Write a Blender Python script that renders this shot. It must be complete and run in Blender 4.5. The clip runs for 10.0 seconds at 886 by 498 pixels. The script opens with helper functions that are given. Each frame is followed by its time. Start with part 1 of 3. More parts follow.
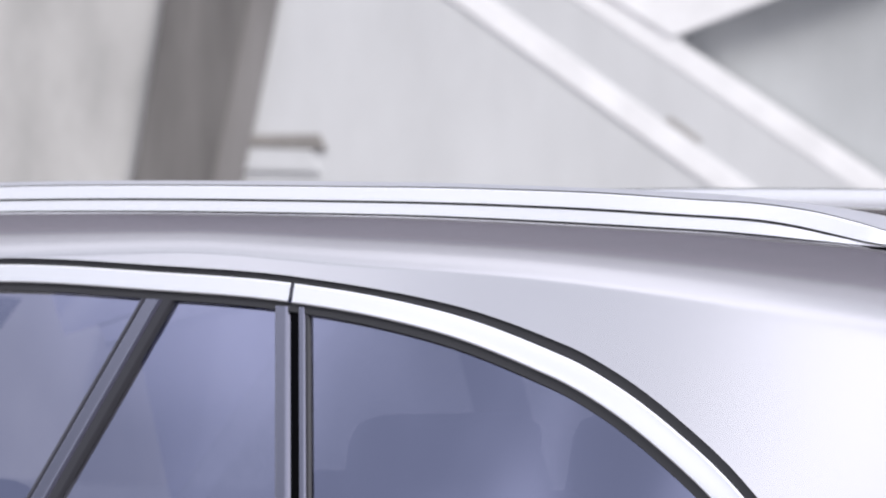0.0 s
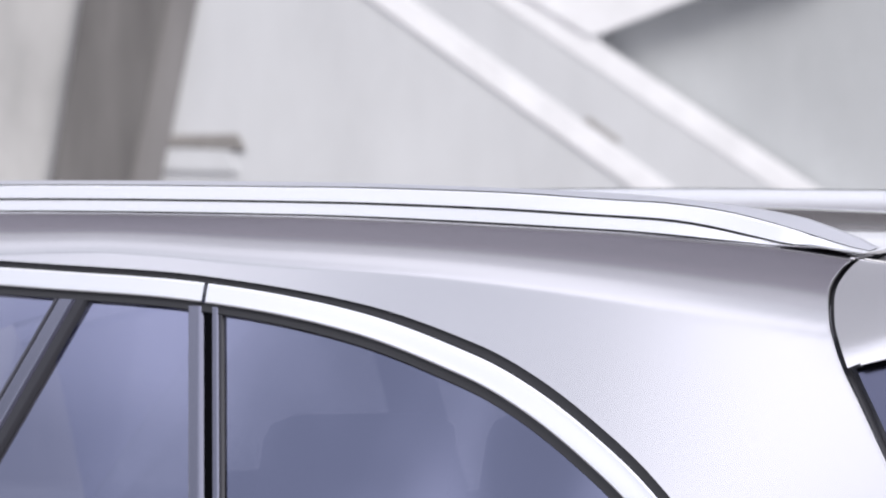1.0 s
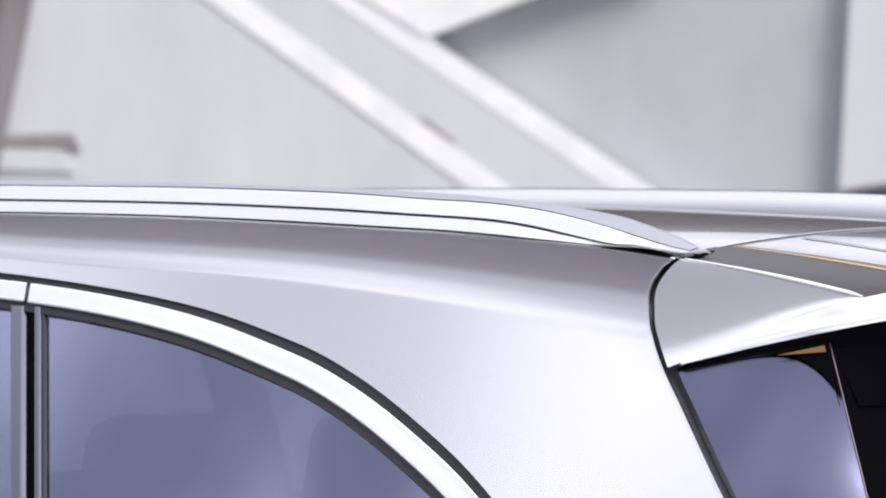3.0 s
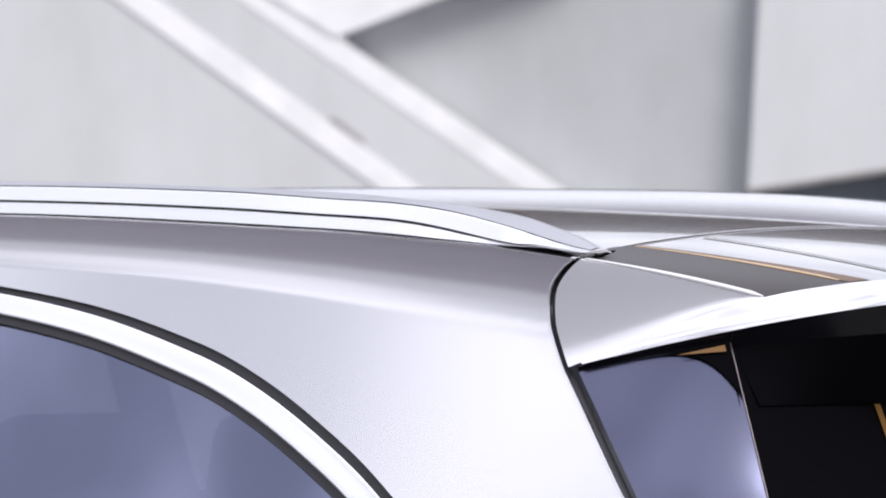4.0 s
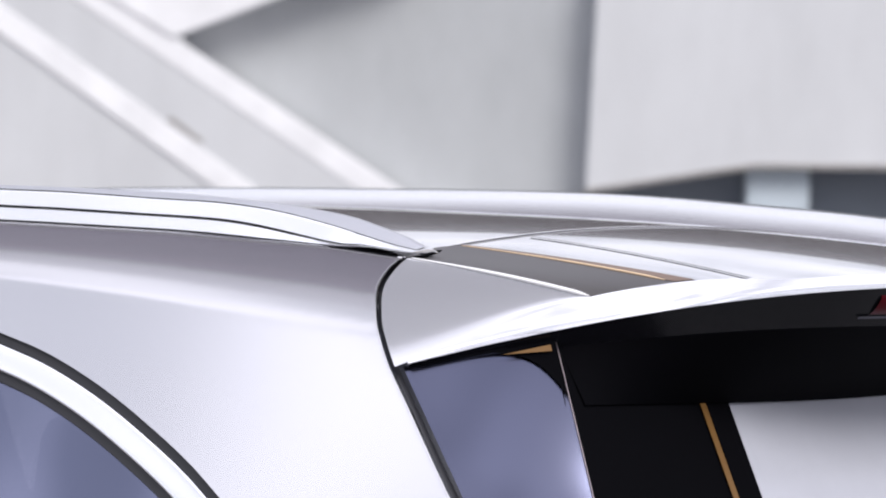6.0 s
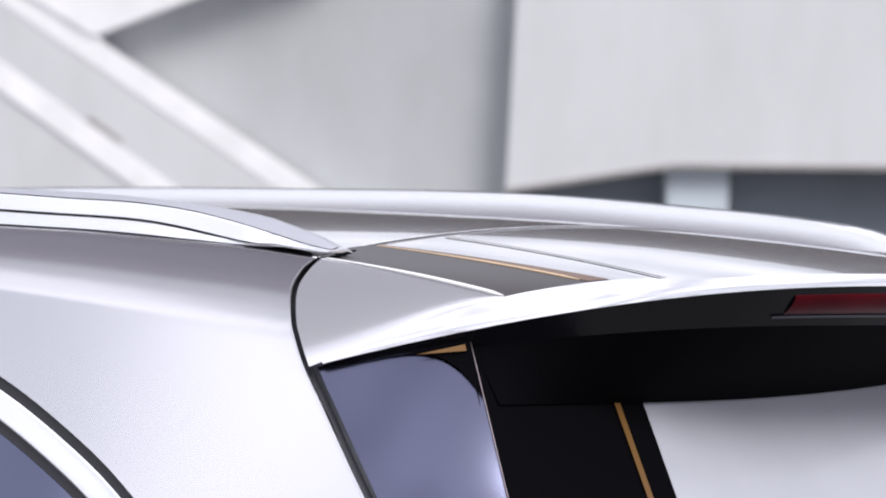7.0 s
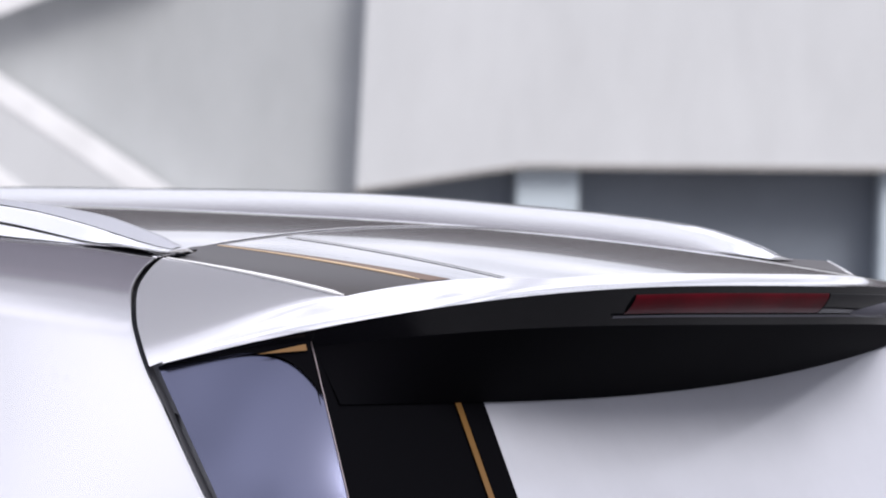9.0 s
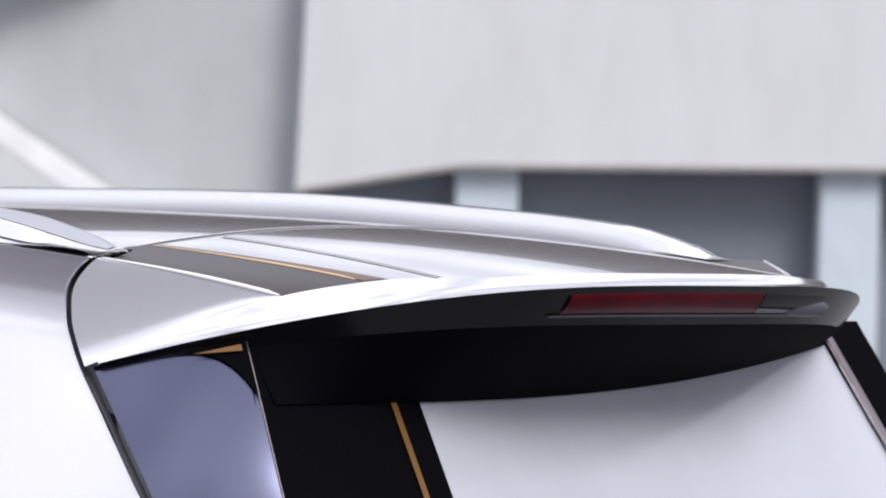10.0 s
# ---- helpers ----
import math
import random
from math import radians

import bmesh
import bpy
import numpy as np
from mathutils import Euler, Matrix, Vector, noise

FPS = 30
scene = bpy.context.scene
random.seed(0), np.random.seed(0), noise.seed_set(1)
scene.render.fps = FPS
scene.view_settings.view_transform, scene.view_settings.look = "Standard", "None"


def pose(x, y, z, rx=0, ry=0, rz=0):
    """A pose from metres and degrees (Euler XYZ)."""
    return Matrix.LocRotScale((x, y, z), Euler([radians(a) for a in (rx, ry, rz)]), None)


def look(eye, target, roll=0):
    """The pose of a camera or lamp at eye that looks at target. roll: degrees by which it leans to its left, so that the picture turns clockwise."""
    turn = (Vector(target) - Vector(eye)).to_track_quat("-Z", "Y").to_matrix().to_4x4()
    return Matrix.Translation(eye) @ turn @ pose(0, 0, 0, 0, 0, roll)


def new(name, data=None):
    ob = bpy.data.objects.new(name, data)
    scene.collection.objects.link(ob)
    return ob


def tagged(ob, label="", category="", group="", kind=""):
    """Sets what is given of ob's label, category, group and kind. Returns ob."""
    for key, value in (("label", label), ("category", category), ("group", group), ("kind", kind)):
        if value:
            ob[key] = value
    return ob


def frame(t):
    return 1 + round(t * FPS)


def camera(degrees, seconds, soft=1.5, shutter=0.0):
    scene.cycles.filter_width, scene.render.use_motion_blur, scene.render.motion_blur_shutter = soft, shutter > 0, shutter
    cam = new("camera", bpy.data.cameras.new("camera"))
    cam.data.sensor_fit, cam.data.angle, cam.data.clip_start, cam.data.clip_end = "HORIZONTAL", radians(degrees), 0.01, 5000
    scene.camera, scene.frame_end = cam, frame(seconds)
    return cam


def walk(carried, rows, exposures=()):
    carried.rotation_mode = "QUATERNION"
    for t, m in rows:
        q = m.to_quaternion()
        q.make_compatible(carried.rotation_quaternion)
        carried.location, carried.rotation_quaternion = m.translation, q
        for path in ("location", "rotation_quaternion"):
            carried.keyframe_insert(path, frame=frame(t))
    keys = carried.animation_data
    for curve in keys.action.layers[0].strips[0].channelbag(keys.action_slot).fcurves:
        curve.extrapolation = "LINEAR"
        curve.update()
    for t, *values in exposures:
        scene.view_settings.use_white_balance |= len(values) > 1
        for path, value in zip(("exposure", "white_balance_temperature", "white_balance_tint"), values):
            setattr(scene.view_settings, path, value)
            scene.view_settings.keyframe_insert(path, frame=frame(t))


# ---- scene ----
# The camera stands on a slider behind the car's rear quarter: a long lens, a slow pan to the right.
FOV, EYE_Z = 9.957, 1.65
cam = camera(FOV, 10.0, soft=2.0)
cam.data.dof.use_dof = True
cam.data.dof.focus_distance = 5.25
cam.data.dof.aperture_fstop = 13.0
ROWS = [
    (0.0, 3.3781, -4.3648, 89.196, -1.393, 48.500),
    (0.5, 3.3806, -4.3623, 89.207, -1.399, 48.064),
    (1.0, 3.3834, -4.3595, 89.219, -1.406, 47.599),
    (1.5, 3.3860, -4.3568, 89.230, -1.412, 47.159),
    (2.0, 3.3892, -4.3535, 89.241, -1.418, 46.703),
    (2.5, 3.3925, -4.3503, 89.253, -1.424, 46.260),
    (4.0, 3.4040, -4.3388, 89.290, -1.443, 44.788),
    (4.5, 3.4074, -4.3356, 89.302, -1.449, 44.315),
    (5.0, 3.4103, -4.3327, 89.314, -1.455, 43.835),
    (5.5, 3.4125, -4.3306, 89.325, -1.460, 43.419),
    (7.0, 3.4195, -4.3240, 89.359, -1.475, 42.104),
    (7.5, 3.4218, -4.3217, 89.370, -1.480, 41.663),
    (8.0, 3.4242, -4.3195, 89.381, -1.484, 41.223),
    (8.5, 3.4263, -4.3175, 89.392, -1.489, 40.828),
    (9.0, 3.4283, -4.3155, 89.402, -1.493, 40.445),
    (9.5, 3.4304, -4.3135, 89.412, -1.497, 40.063),
    (10.0, 3.4320, -4.3120, 89.420, -1.500, 39.774),
]
walk(cam, [(t, pose(x, y, EYE_Z, rx, ry, rz)) for t, x, y, rx, ry, rz in ROWS])

# ---- light: bright overcast day ----
scene.view_settings.exposure = 0.04
world = bpy.data.worlds.new("overcast_sky")
scene.world = world
world.use_nodes = True
wt = world.node_tree
sky = wt.nodes.new("ShaderNodeTexSky")
sky.sky_type = 'NISHITA'
sky.sun_disc = False
sky.sun_elevation = radians(44)
sky.sun_rotation = radians(101)
sky.dust_density = 4.0
sky.air_density = 1.0
pale = wt.nodes.new("ShaderNodeMix")
pale.data_type = 'RGBA'
pale.inputs[7].default_value = (13.0, 13.0, 14.4, 1)
wt.links.new(sky.outputs[0], pale.inputs[6])
clouds = wt.nodes.new("ShaderNodeTexNoise")
clouds.inputs["Scale"].default_value = 7.0
clouds.inputs["Detail"].default_value = 3.0
ramp = wt.nodes.new("ShaderNodeMapRange")
ramp.inputs["From Min"].default_value = 0.3
ramp.inputs["From Max"].default_value = 0.7
ramp.inputs["To Min"].default_value = 0.80
ramp.inputs["To Max"].default_value = 1.22
coords = wt.nodes.new("ShaderNodeTexCoord")
wt.links.new(coords.outputs["Generated"], clouds.inputs["Vector"])
wt.links.new(clouds.outputs["Fac"], ramp.inputs["Value"])
cover = wt.nodes.new("ShaderNodeMapRange")
cover.inputs["From Min"].default_value = 0.38
cover.inputs["From Max"].default_value = 0.58
cover.inputs["To Min"].default_value = 0.45
cover.inputs["To Max"].default_value = 0.95
wt.links.new(clouds.outputs["Fac"], cover.inputs["Value"])
wt.links.new(cover.outputs[0], pale.inputs[0])
mul = wt.nodes.new("ShaderNodeVectorMath")
mul.operation = 'SCALE'
wt.links.new(pale.outputs[2], mul.inputs[0])
wt.links.new(ramp.outputs[0], mul.inputs["Scale"])
height = wt.nodes.new("ShaderNodeSeparateXYZ")
wt.links.new(coords.outputs["Generated"], height.inputs[0])
overcast = wt.nodes.new("ShaderNodeMapRange")
overcast.inputs["From Min"].default_value = 0.0
overcast.inputs["From Max"].default_value = 1.0
overcast.inputs["To Min"].default_value = 0.38
overcast.inputs["To Max"].default_value = 0.93
wt.links.new(height.outputs["Z"], overcast.inputs["Value"])
veil = wt.nodes.new("ShaderNodeVectorMath")
veil.operation = 'SCALE'
wt.links.new(mul.outputs[0], veil.inputs[0])
wt.links.new(overcast.outputs[0], veil.inputs["Scale"])
wt.links.new(veil.outputs[0], wt.nodes["Background"].inputs["Color"])
wt.nodes["Background"].inputs["Strength"].default_value = 0.15

sun = new("sun", bpy.data.lights.new("sun", 'SUN'))
sun.data.energy = 2.3
sun.data.angle = radians(25)
sun.data.color = (1.0, 0.97, 0.94)
sun.matrix_world = look((10, -2, 10), (0, 0, 0))


# ---- materials ----
def material(name, color, rough=0.5, metal=0.0, coat=0.0, transmission=0.0, spot=0.0, scale=3.0, bump=0.0, bump_scale=60.0, ior=1.5, tint=(1, 1, 1), coat_rough=0.02, streak=0.0):
    m = bpy.data.materials.new(name)
    m.use_nodes = True
    t = m.node_tree
    b = t.nodes["Principled BSDF"]
    b.inputs["Base Color"].default_value = (*color, 1)
    b.inputs["Roughness"].default_value = rough
    b.inputs["Metallic"].default_value = metal
    b.inputs["Coat Weight"].default_value = coat
    b.inputs["Coat Roughness"].default_value = coat_rough
    b.inputs["Transmission Weight"].default_value = transmission
    b.inputs["IOR"].default_value = ior
    b.inputs["Specular Tint"].default_value = (*tint, 1)
    tc = t.nodes.new("ShaderNodeTexCoord")
    if spot:
        big = t.nodes.new("ShaderNodeTexNoise")
        big.inputs["Scale"].default_value = scale
        big.inputs["Detail"].default_value = 8
        big.inputs["Roughness"].default_value = 0.65
        if streak:
            run = t.nodes.new("ShaderNodeMapping")
            run.inputs["Scale"].default_value = (1, 1, streak)
            t.links.new(tc.outputs["Object"], run.inputs["Vector"])
            t.links.new(run.outputs[0], big.inputs["Vector"])
        else:
            t.links.new(tc.outputs["Object"], big.inputs["Vector"])
        mix = t.nodes.new("ShaderNodeMix")
        mix.data_type = 'RGBA'
        mix.inputs[6].default_value = (*[c * (1 - spot) for c in color], 1)
        mix.inputs[7].default_value = (*[min(1, c * (1 + spot)) for c in color], 1)
        wide = t.nodes.new("ShaderNodeMapRange")
        wide.inputs["From Min"].default_value = 0.3
        wide.inputs["From Max"].default_value = 0.7
        t.links.new(big.outputs["Fac"], wide.inputs["Value"])
        t.links.new(wide.outputs[0], mix.inputs[0])
        t.links.new(mix.outputs[2], b.inputs["Base Color"])
    if bump:
        fine = t.nodes.new("ShaderNodeTexNoise")
        fine.inputs["Scale"].default_value = bump_scale
        fine.inputs["Detail"].default_value = 4
        t.links.new(tc.outputs["Object"], fine.inputs["Vector"])
        bm_ = t.nodes.new("ShaderNodeBump")
        bm_.inputs["Strength"].default_value = bump
        bm_.inputs["Distance"].default_value = 0.002
        t.links.new(fine.outputs["Fac"], bm_.inputs["Height"])
        t.links.new(bm_.outputs[0], b.inputs["Normal"])
    return m


PAINT = material("silver_white_paint", (0.80, 0.79, 0.82), 0.15, metal=0.85, coat=1.0, coat_rough=0.03)
CHROME = material("satin_chrome", (0.96, 0.96, 0.97), 0.20, metal=1.0)
RAIL = material("brushed_aluminium", (0.95, 0.95, 0.96), 0.26, metal=1.0)
RUBBER = material("black_rubber", (0.018, 0.018, 0.022), 0.55)
TRIM = material("dark_trim", (0.050, 0.050, 0.068), 0.35)
PIANO = material("gloss_black", (0.006, 0.006, 0.008), 0.12, ior=1.32)
# White colour that stands in for highlights on the spoiler's edges.
HIGHLIGHT = material("painted_highlight", (0.82, 0.82, 0.84), 0.3)


def tinted_glass(name, seen_through, sheen, share):
    """A tinted pane: dimmed view through it under a coated, bluish reflection."""
    m = bpy.data.materials.new(name)
    m.use_nodes = True
    t = m.node_tree
    t.nodes.remove(t.nodes["Principled BSDF"])
    clear = t.nodes.new("ShaderNodeBsdfTransparent")
    clear.inputs["Color"].default_value = (*seen_through, 1)
    gloss = t.nodes.new("ShaderNodeBsdfGlossy")
    gloss.inputs["Color"].default_value = (*sheen, 1)
    gloss.inputs["Roughness"].default_value = 0.03
    mix = t.nodes.new("ShaderNodeMixShader")
    mix.inputs[0].default_value = share
    t.links.new(clear.outputs[0], mix.inputs[1])
    t.links.new(gloss.outputs[0], mix.inputs[2])
    t.links.new(mix.outputs[0], t.nodes["Material Output"].inputs["Surface"])
    return m


GLASS = tinted_glass("privacy_glass", (0.37, 0.37, 0.41), (0.56, 0.59, 0.84), 0.49)
# Opaque: the bright sky reflection is put into this pale base colour.
REARGLASS = material("rear_glass_painted_sky", (0.44, 0.45, 0.51), 0.15, spot=0.06, scale=3.0, ior=1.5)
GLOSSBAR = material("gloss_black_bar", (0.03, 0.03, 0.045), 0.12, ior=3.0, tint=(0.78, 0.80, 1.0))
GROOVE = material("soft_black_rubber", (0.022, 0.022, 0.030), 0.55)
# Dark border of the warm reflection, put into a brown strip.
BROWN = material("dark_reflection_edge", (0.16, 0.095, 0.06), 0.4, metal=0.3)
UPHOLSTERY = material("dark_upholstery", (0.05, 0.05, 0.055), 0.8, spot=0.2, scale=20, bump=0.3, bump_scale=300)
SMOKED = material("smoked_panel", (0.006, 0.006, 0.01), 0.24, ior=2.3, tint=(0.62, 0.66, 1.0))
# The dark reflection on the white spoiler's facet, put into a grey colour.
FACET_DARK = material("painted_dark_reflection", (0.055, 0.051, 0.054), 0.5)
# Darker copy of the rail metal; the top's grey reflection is in its colour.
RAIL_DULL = material("dull_reflection_aluminium", (0.52, 0.52, 0.55), 0.38, metal=1.0)
MATTE = material("matte_black", (0.002, 0.002, 0.003), 0.8, ior=1.1)
STRIP = material("grey_strip", (0.28, 0.24, 0.26), 0.45, metal=1.0)
RED = material("red_lens", (0.060, 0.001, 0.005), 0.3, spot=0.4, scale=9, ior=1.2)
WARM_LINE = material("warm_reflection", (0.72, 0.53, 0.34), 0.4, metal=0.25)
WARM_DARK = material("dark_warm_reflection", (0.17, 0.085, 0.022), 0.4, metal=0.25)
INSIDE = material("dark_interior", (0.02, 0.02, 0.025), 0.9)
TYRE = material("tyre_rubber", (0.02, 0.02, 0.02), 0.8)
ALLOY = material("alloy", (0.5, 0.5, 0.52), 0.3, metal=1.0)
CONCRETE = material("pale_concrete", (0.60, 0.61, 0.63), 0.85, spot=0.06, scale=2.2, streak=0.35, bump=0.4, bump_scale=25)
# Darker, more mottled than the main wall's concrete.
MOTTLED = material("mottled_concrete", (0.51, 0.505, 0.50), 0.85, spot=0.22, scale=2.0, streak=0.4, bump=0.4, bump_scale=25)
# Darker copy of the concrete; part of the recess's shade is in it.
CONCRETE_SHADE = material("shaded_concrete", (0.43, 0.445, 0.46), 0.85, spot=0.12, scale=1.2, streak=0.5, bump=0.4, bump_scale=25)
STONE = material("white_coping", (0.84, 0.84, 0.86), 0.7, spot=0.08, scale=4)
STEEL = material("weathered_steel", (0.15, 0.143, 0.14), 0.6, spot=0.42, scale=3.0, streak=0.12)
# Lighter copy of the pillar's steel for the side turned to the light.
PILLAR_LIT = material("pillar_lit_side", (0.24, 0.23, 0.23), 0.7, spot=0.3, scale=3, streak=0.12)
# Dark colour for the unseen block that the car roof reflects.
ROOF_REFLECTION = material("dark_reflection_block", (0.095, 0.088, 0.092), 0.25)
POST = material("pale_blue_render", (0.55, 0.62, 0.68), 0.8, spot=0.06, scale=4)
# Brown for the weathered edges, and for the shade painted at the slot.
DIRT_SHADE = material("brown_dirt_and_shade", (0.30, 0.285, 0.275), 0.9, spot=0.25, scale=3)
# No blind behind it: the window's brightness is put into a lighter colour.
LOW_WINDOW = material("lightened_window_glass", (0.20, 0.225, 0.265), 0.4, spot=0.1, scale=1.5)
# Mauve grey of an unseen block that the side panel reflects.
OPPOSITE = material("grey_reflection_block", (0.34, 0.315, 0.36), 0.8, spot=0.2, scale=0.3)
ASPHALT = material("asphalt", (0.17, 0.17, 0.175), 0.9, spot=0.2, scale=2, bump=0.6, bump_scale=80)


# ---- mesh helpers ----
def part(name, bm, mat, parent=None, label="", smooth=True, solid=0.0):
    bmesh.ops.recalc_face_normals(bm, faces=bm.faces)
    me = bpy.data.meshes.new(name)
    bm.to_mesh(me)
    bm.free()
    me.materials.append(mat)
    for p in me.polygons:
        p.use_smooth = smooth
    ob = new(name, me)
    ob.parent = parent
    if label:
        ob["label"] = label
    if solid:
        s = ob.modifiers.new("thickness", 'SOLIDIFY')
        s.thickness, s.offset = solid, 0
        e = ob.modifiers.new("crisp", 'EDGE_SPLIT')
        e.split_angle = radians(40)
    return ob


def crisp(ob, degrees):
    e = ob.modifiers.new("crisp", 'EDGE_SPLIT')
    e.split_angle = radians(degrees)
    return ob


def grid(fn, nu, nv, closed=False):
    """A sheet of nu x nv cells from fn(u, v); closed joins the last v to the first."""
    bm = bmesh.new()
    rows = nv if closed else nv + 1
    vs = [[bm.verts.new(fn(i / nu, j / nv)) for j in range(rows)] for i in range(nu + 1)]
    for i in range(nu):
        for j in range(nv):
            k = (j + 1) % rows
            bm.faces.new((vs[i][j], vs[i + 1][j], vs[i + 1][k], vs[i][k]))
    if closed:
        bm.faces.new(vs[0])
        bm.faces.new(list(reversed(vs[-1])))
    bmesh.ops.remove_doubles(bm, verts=bm.verts, dist=1e-6)
    return bm


def box(x0, x1, y0, y1, z0, z1, bevel=0.0):
    bm = bmesh.new()
    bmesh.ops.create_cube(bm, size=1)
    for v in bm.verts:
        v.co = Vector(((x0, x1)[v.co.x > 0], (y0, y1)[v.co.y > 0], (z0, z1)[v.co.z > 0]))
    if bevel:
        bmesh.ops.bevel(bm, geom=list(bm.edges), offset=bevel, segments=2, affect='EDGES', profile=0.5)
    return bm


def smooth_curve(points):
    """Monotone-looking cubic through (x, value) knots."""
    xs = [p[0] for p in points]
    zs = [p[1] for p in points]
    n = len(xs)
    m = []
    for i in range(n):
        a, b = max(0, i - 1), min(n - 1, i + 1)
        m.append((zs[b] - zs[a]) / (xs[b] - xs[a]))

    def f(x):
        if x <= xs[0]:
            return zs[0] + m[0] * (x - xs[0])
        if x >= xs[-1]:
            return zs[-1] + m[-1] * (x - xs[-1])
        i = max(k for k in range(n - 1) if xs[k] <= x)
        h = xs[i + 1] - xs[i]
        t = (x - xs[i]) / h
        return ((2 * t**3 - 3 * t**2 + 1) * zs[i] + (t**3 - 2 * t**2 + t) * h * m[i]
                + (-2 * t**3 + 3 * t**2) * zs[i + 1] + (t**3 - t**2) * h * m[i + 1])
    return f


def ease(a, b, v):
    t = min(1, max(0, (v - a) / (b - a)))
    return t * t * (3 - 2 * t)


# ---- the car's lines: x to the rear, y across, z up, rear glass top at x = 0 ----
rail_base = smooth_curve([(-3.3, 1.47), (-2.6, 1.555), (-1.78, 1.590), (-1.02, 1.603), (-0.51, 1.598), (-0.34, 1.592), (-0.236, 1.588), (-0.15, 1.581)])
rail_edge = smooth_curve([(-3.3, 1.47), (-3.0, 1.53), (-2.6, 1.585), (-1.78, 1.625), (-1.02, 1.638), (-0.7, 1.638), (-0.519, 1.633), (-0.432, 1.631), (-0.347, 1.624), (-0.264, 1.6105), (-0.183, 1.594), (-0.14, 1.587)])
rail_top = smooth_curve([(-3.3, 1.472), (-3.0, 1.534), (-2.6, 1.59), (-1.78, 1.630), (-1.02, 1.643), (-0.7, 1.642), (-0.55, 1.640), (-0.46, 1.637), (-0.336, 1.629), (-0.253, 1.620), (-0.212, 1.611), (-0.172, 1.601), (-0.15, 1.594), (-0.138, 1.588)])
crease = smooth_curve([(-3.3, 1.45), (-1.4, 1.552), (-1.06, 1.547), (-0.68, 1.539), (-0.19, 1.503), (0, 1.485)])
window_line = smooth_curve([(-3.3, 1.36), (-2.6, 1.49), (-1.71, 1.536), (-1.37, 1.536), (-1.137, 1.531), (-0.85, 1.508), (-0.649, 1.4715), (-0.545, 1.441), (-0.44, 1.399), (-0.33, 1.3455), (-0.2, 1.263), (-0.12, 1.193)])
gap_line = smooth_curve([(1.0, 0.150), (1.25, 0.116), (1.349, 0.004), (1.439, -0.090), (1.468, -0.120), (1.504, -0.150), (1.526, -0.159), (1.549, -0.161), (1.568, -0.148), (1.582, -0.128)])


def side_y(x, z):
    """Half width of the greenhouse and body at height z."""
    taper = 0.024 * max(0, (x + 1.0) / 0.9) ** 2
    zc = crease(x)
    flat = 0.59 + 0.42 * (1.55 - z)
    if z > zc:
        zt = rail_base(x)
        t = min(1, max(0, (zt - z) / max(0.005, zt - zc)))
        yc = 0.59 + 0.42 * (1.55 - zc)
        flat = yc - (zt - zc) * (0.16 * (1 - t * t) - 0.02 * (1 - t))
    if z < 1.0:
        flat = 0.821 + 0.10 * ease(1.0, 0.75, z) - 0.06 * ease(0.6, 0.25, z)
    return flat - taper


SLIDE = 0.010


def on_side(x, z, out, sg):
    return Vector((x - 0.95 * SLIDE, sg * (side_y(x, z) + out - SLIDE), z))


def roof_z(x, y):
    return smooth_roof(x) - 0.17 * y * y


smooth_roof = smooth_curve([(-3.3, 1.48), (-2.6, 1.575), (-1.8, 1.618), (-1.0, 1.626), (-0.6, 1.624), (-0.25, 1.6155), (0.0, 1.597)])


def edge_x(y):
    return 0.2415 - 0.3664 * (abs(y) / 0.6) ** 2.785


def edge_z(y):
    return 1.5651 - 0.096 * (abs(y) / 0.6) ** 3.5


RAIL_INSET, RAIL_RISE = {-1: 0.0, 1: 0.055}, {-1: 0.0, 1: 0.008}
car = tagged(new("parked_car"), "white estate car with silver roof rails and tinted windows", "car")

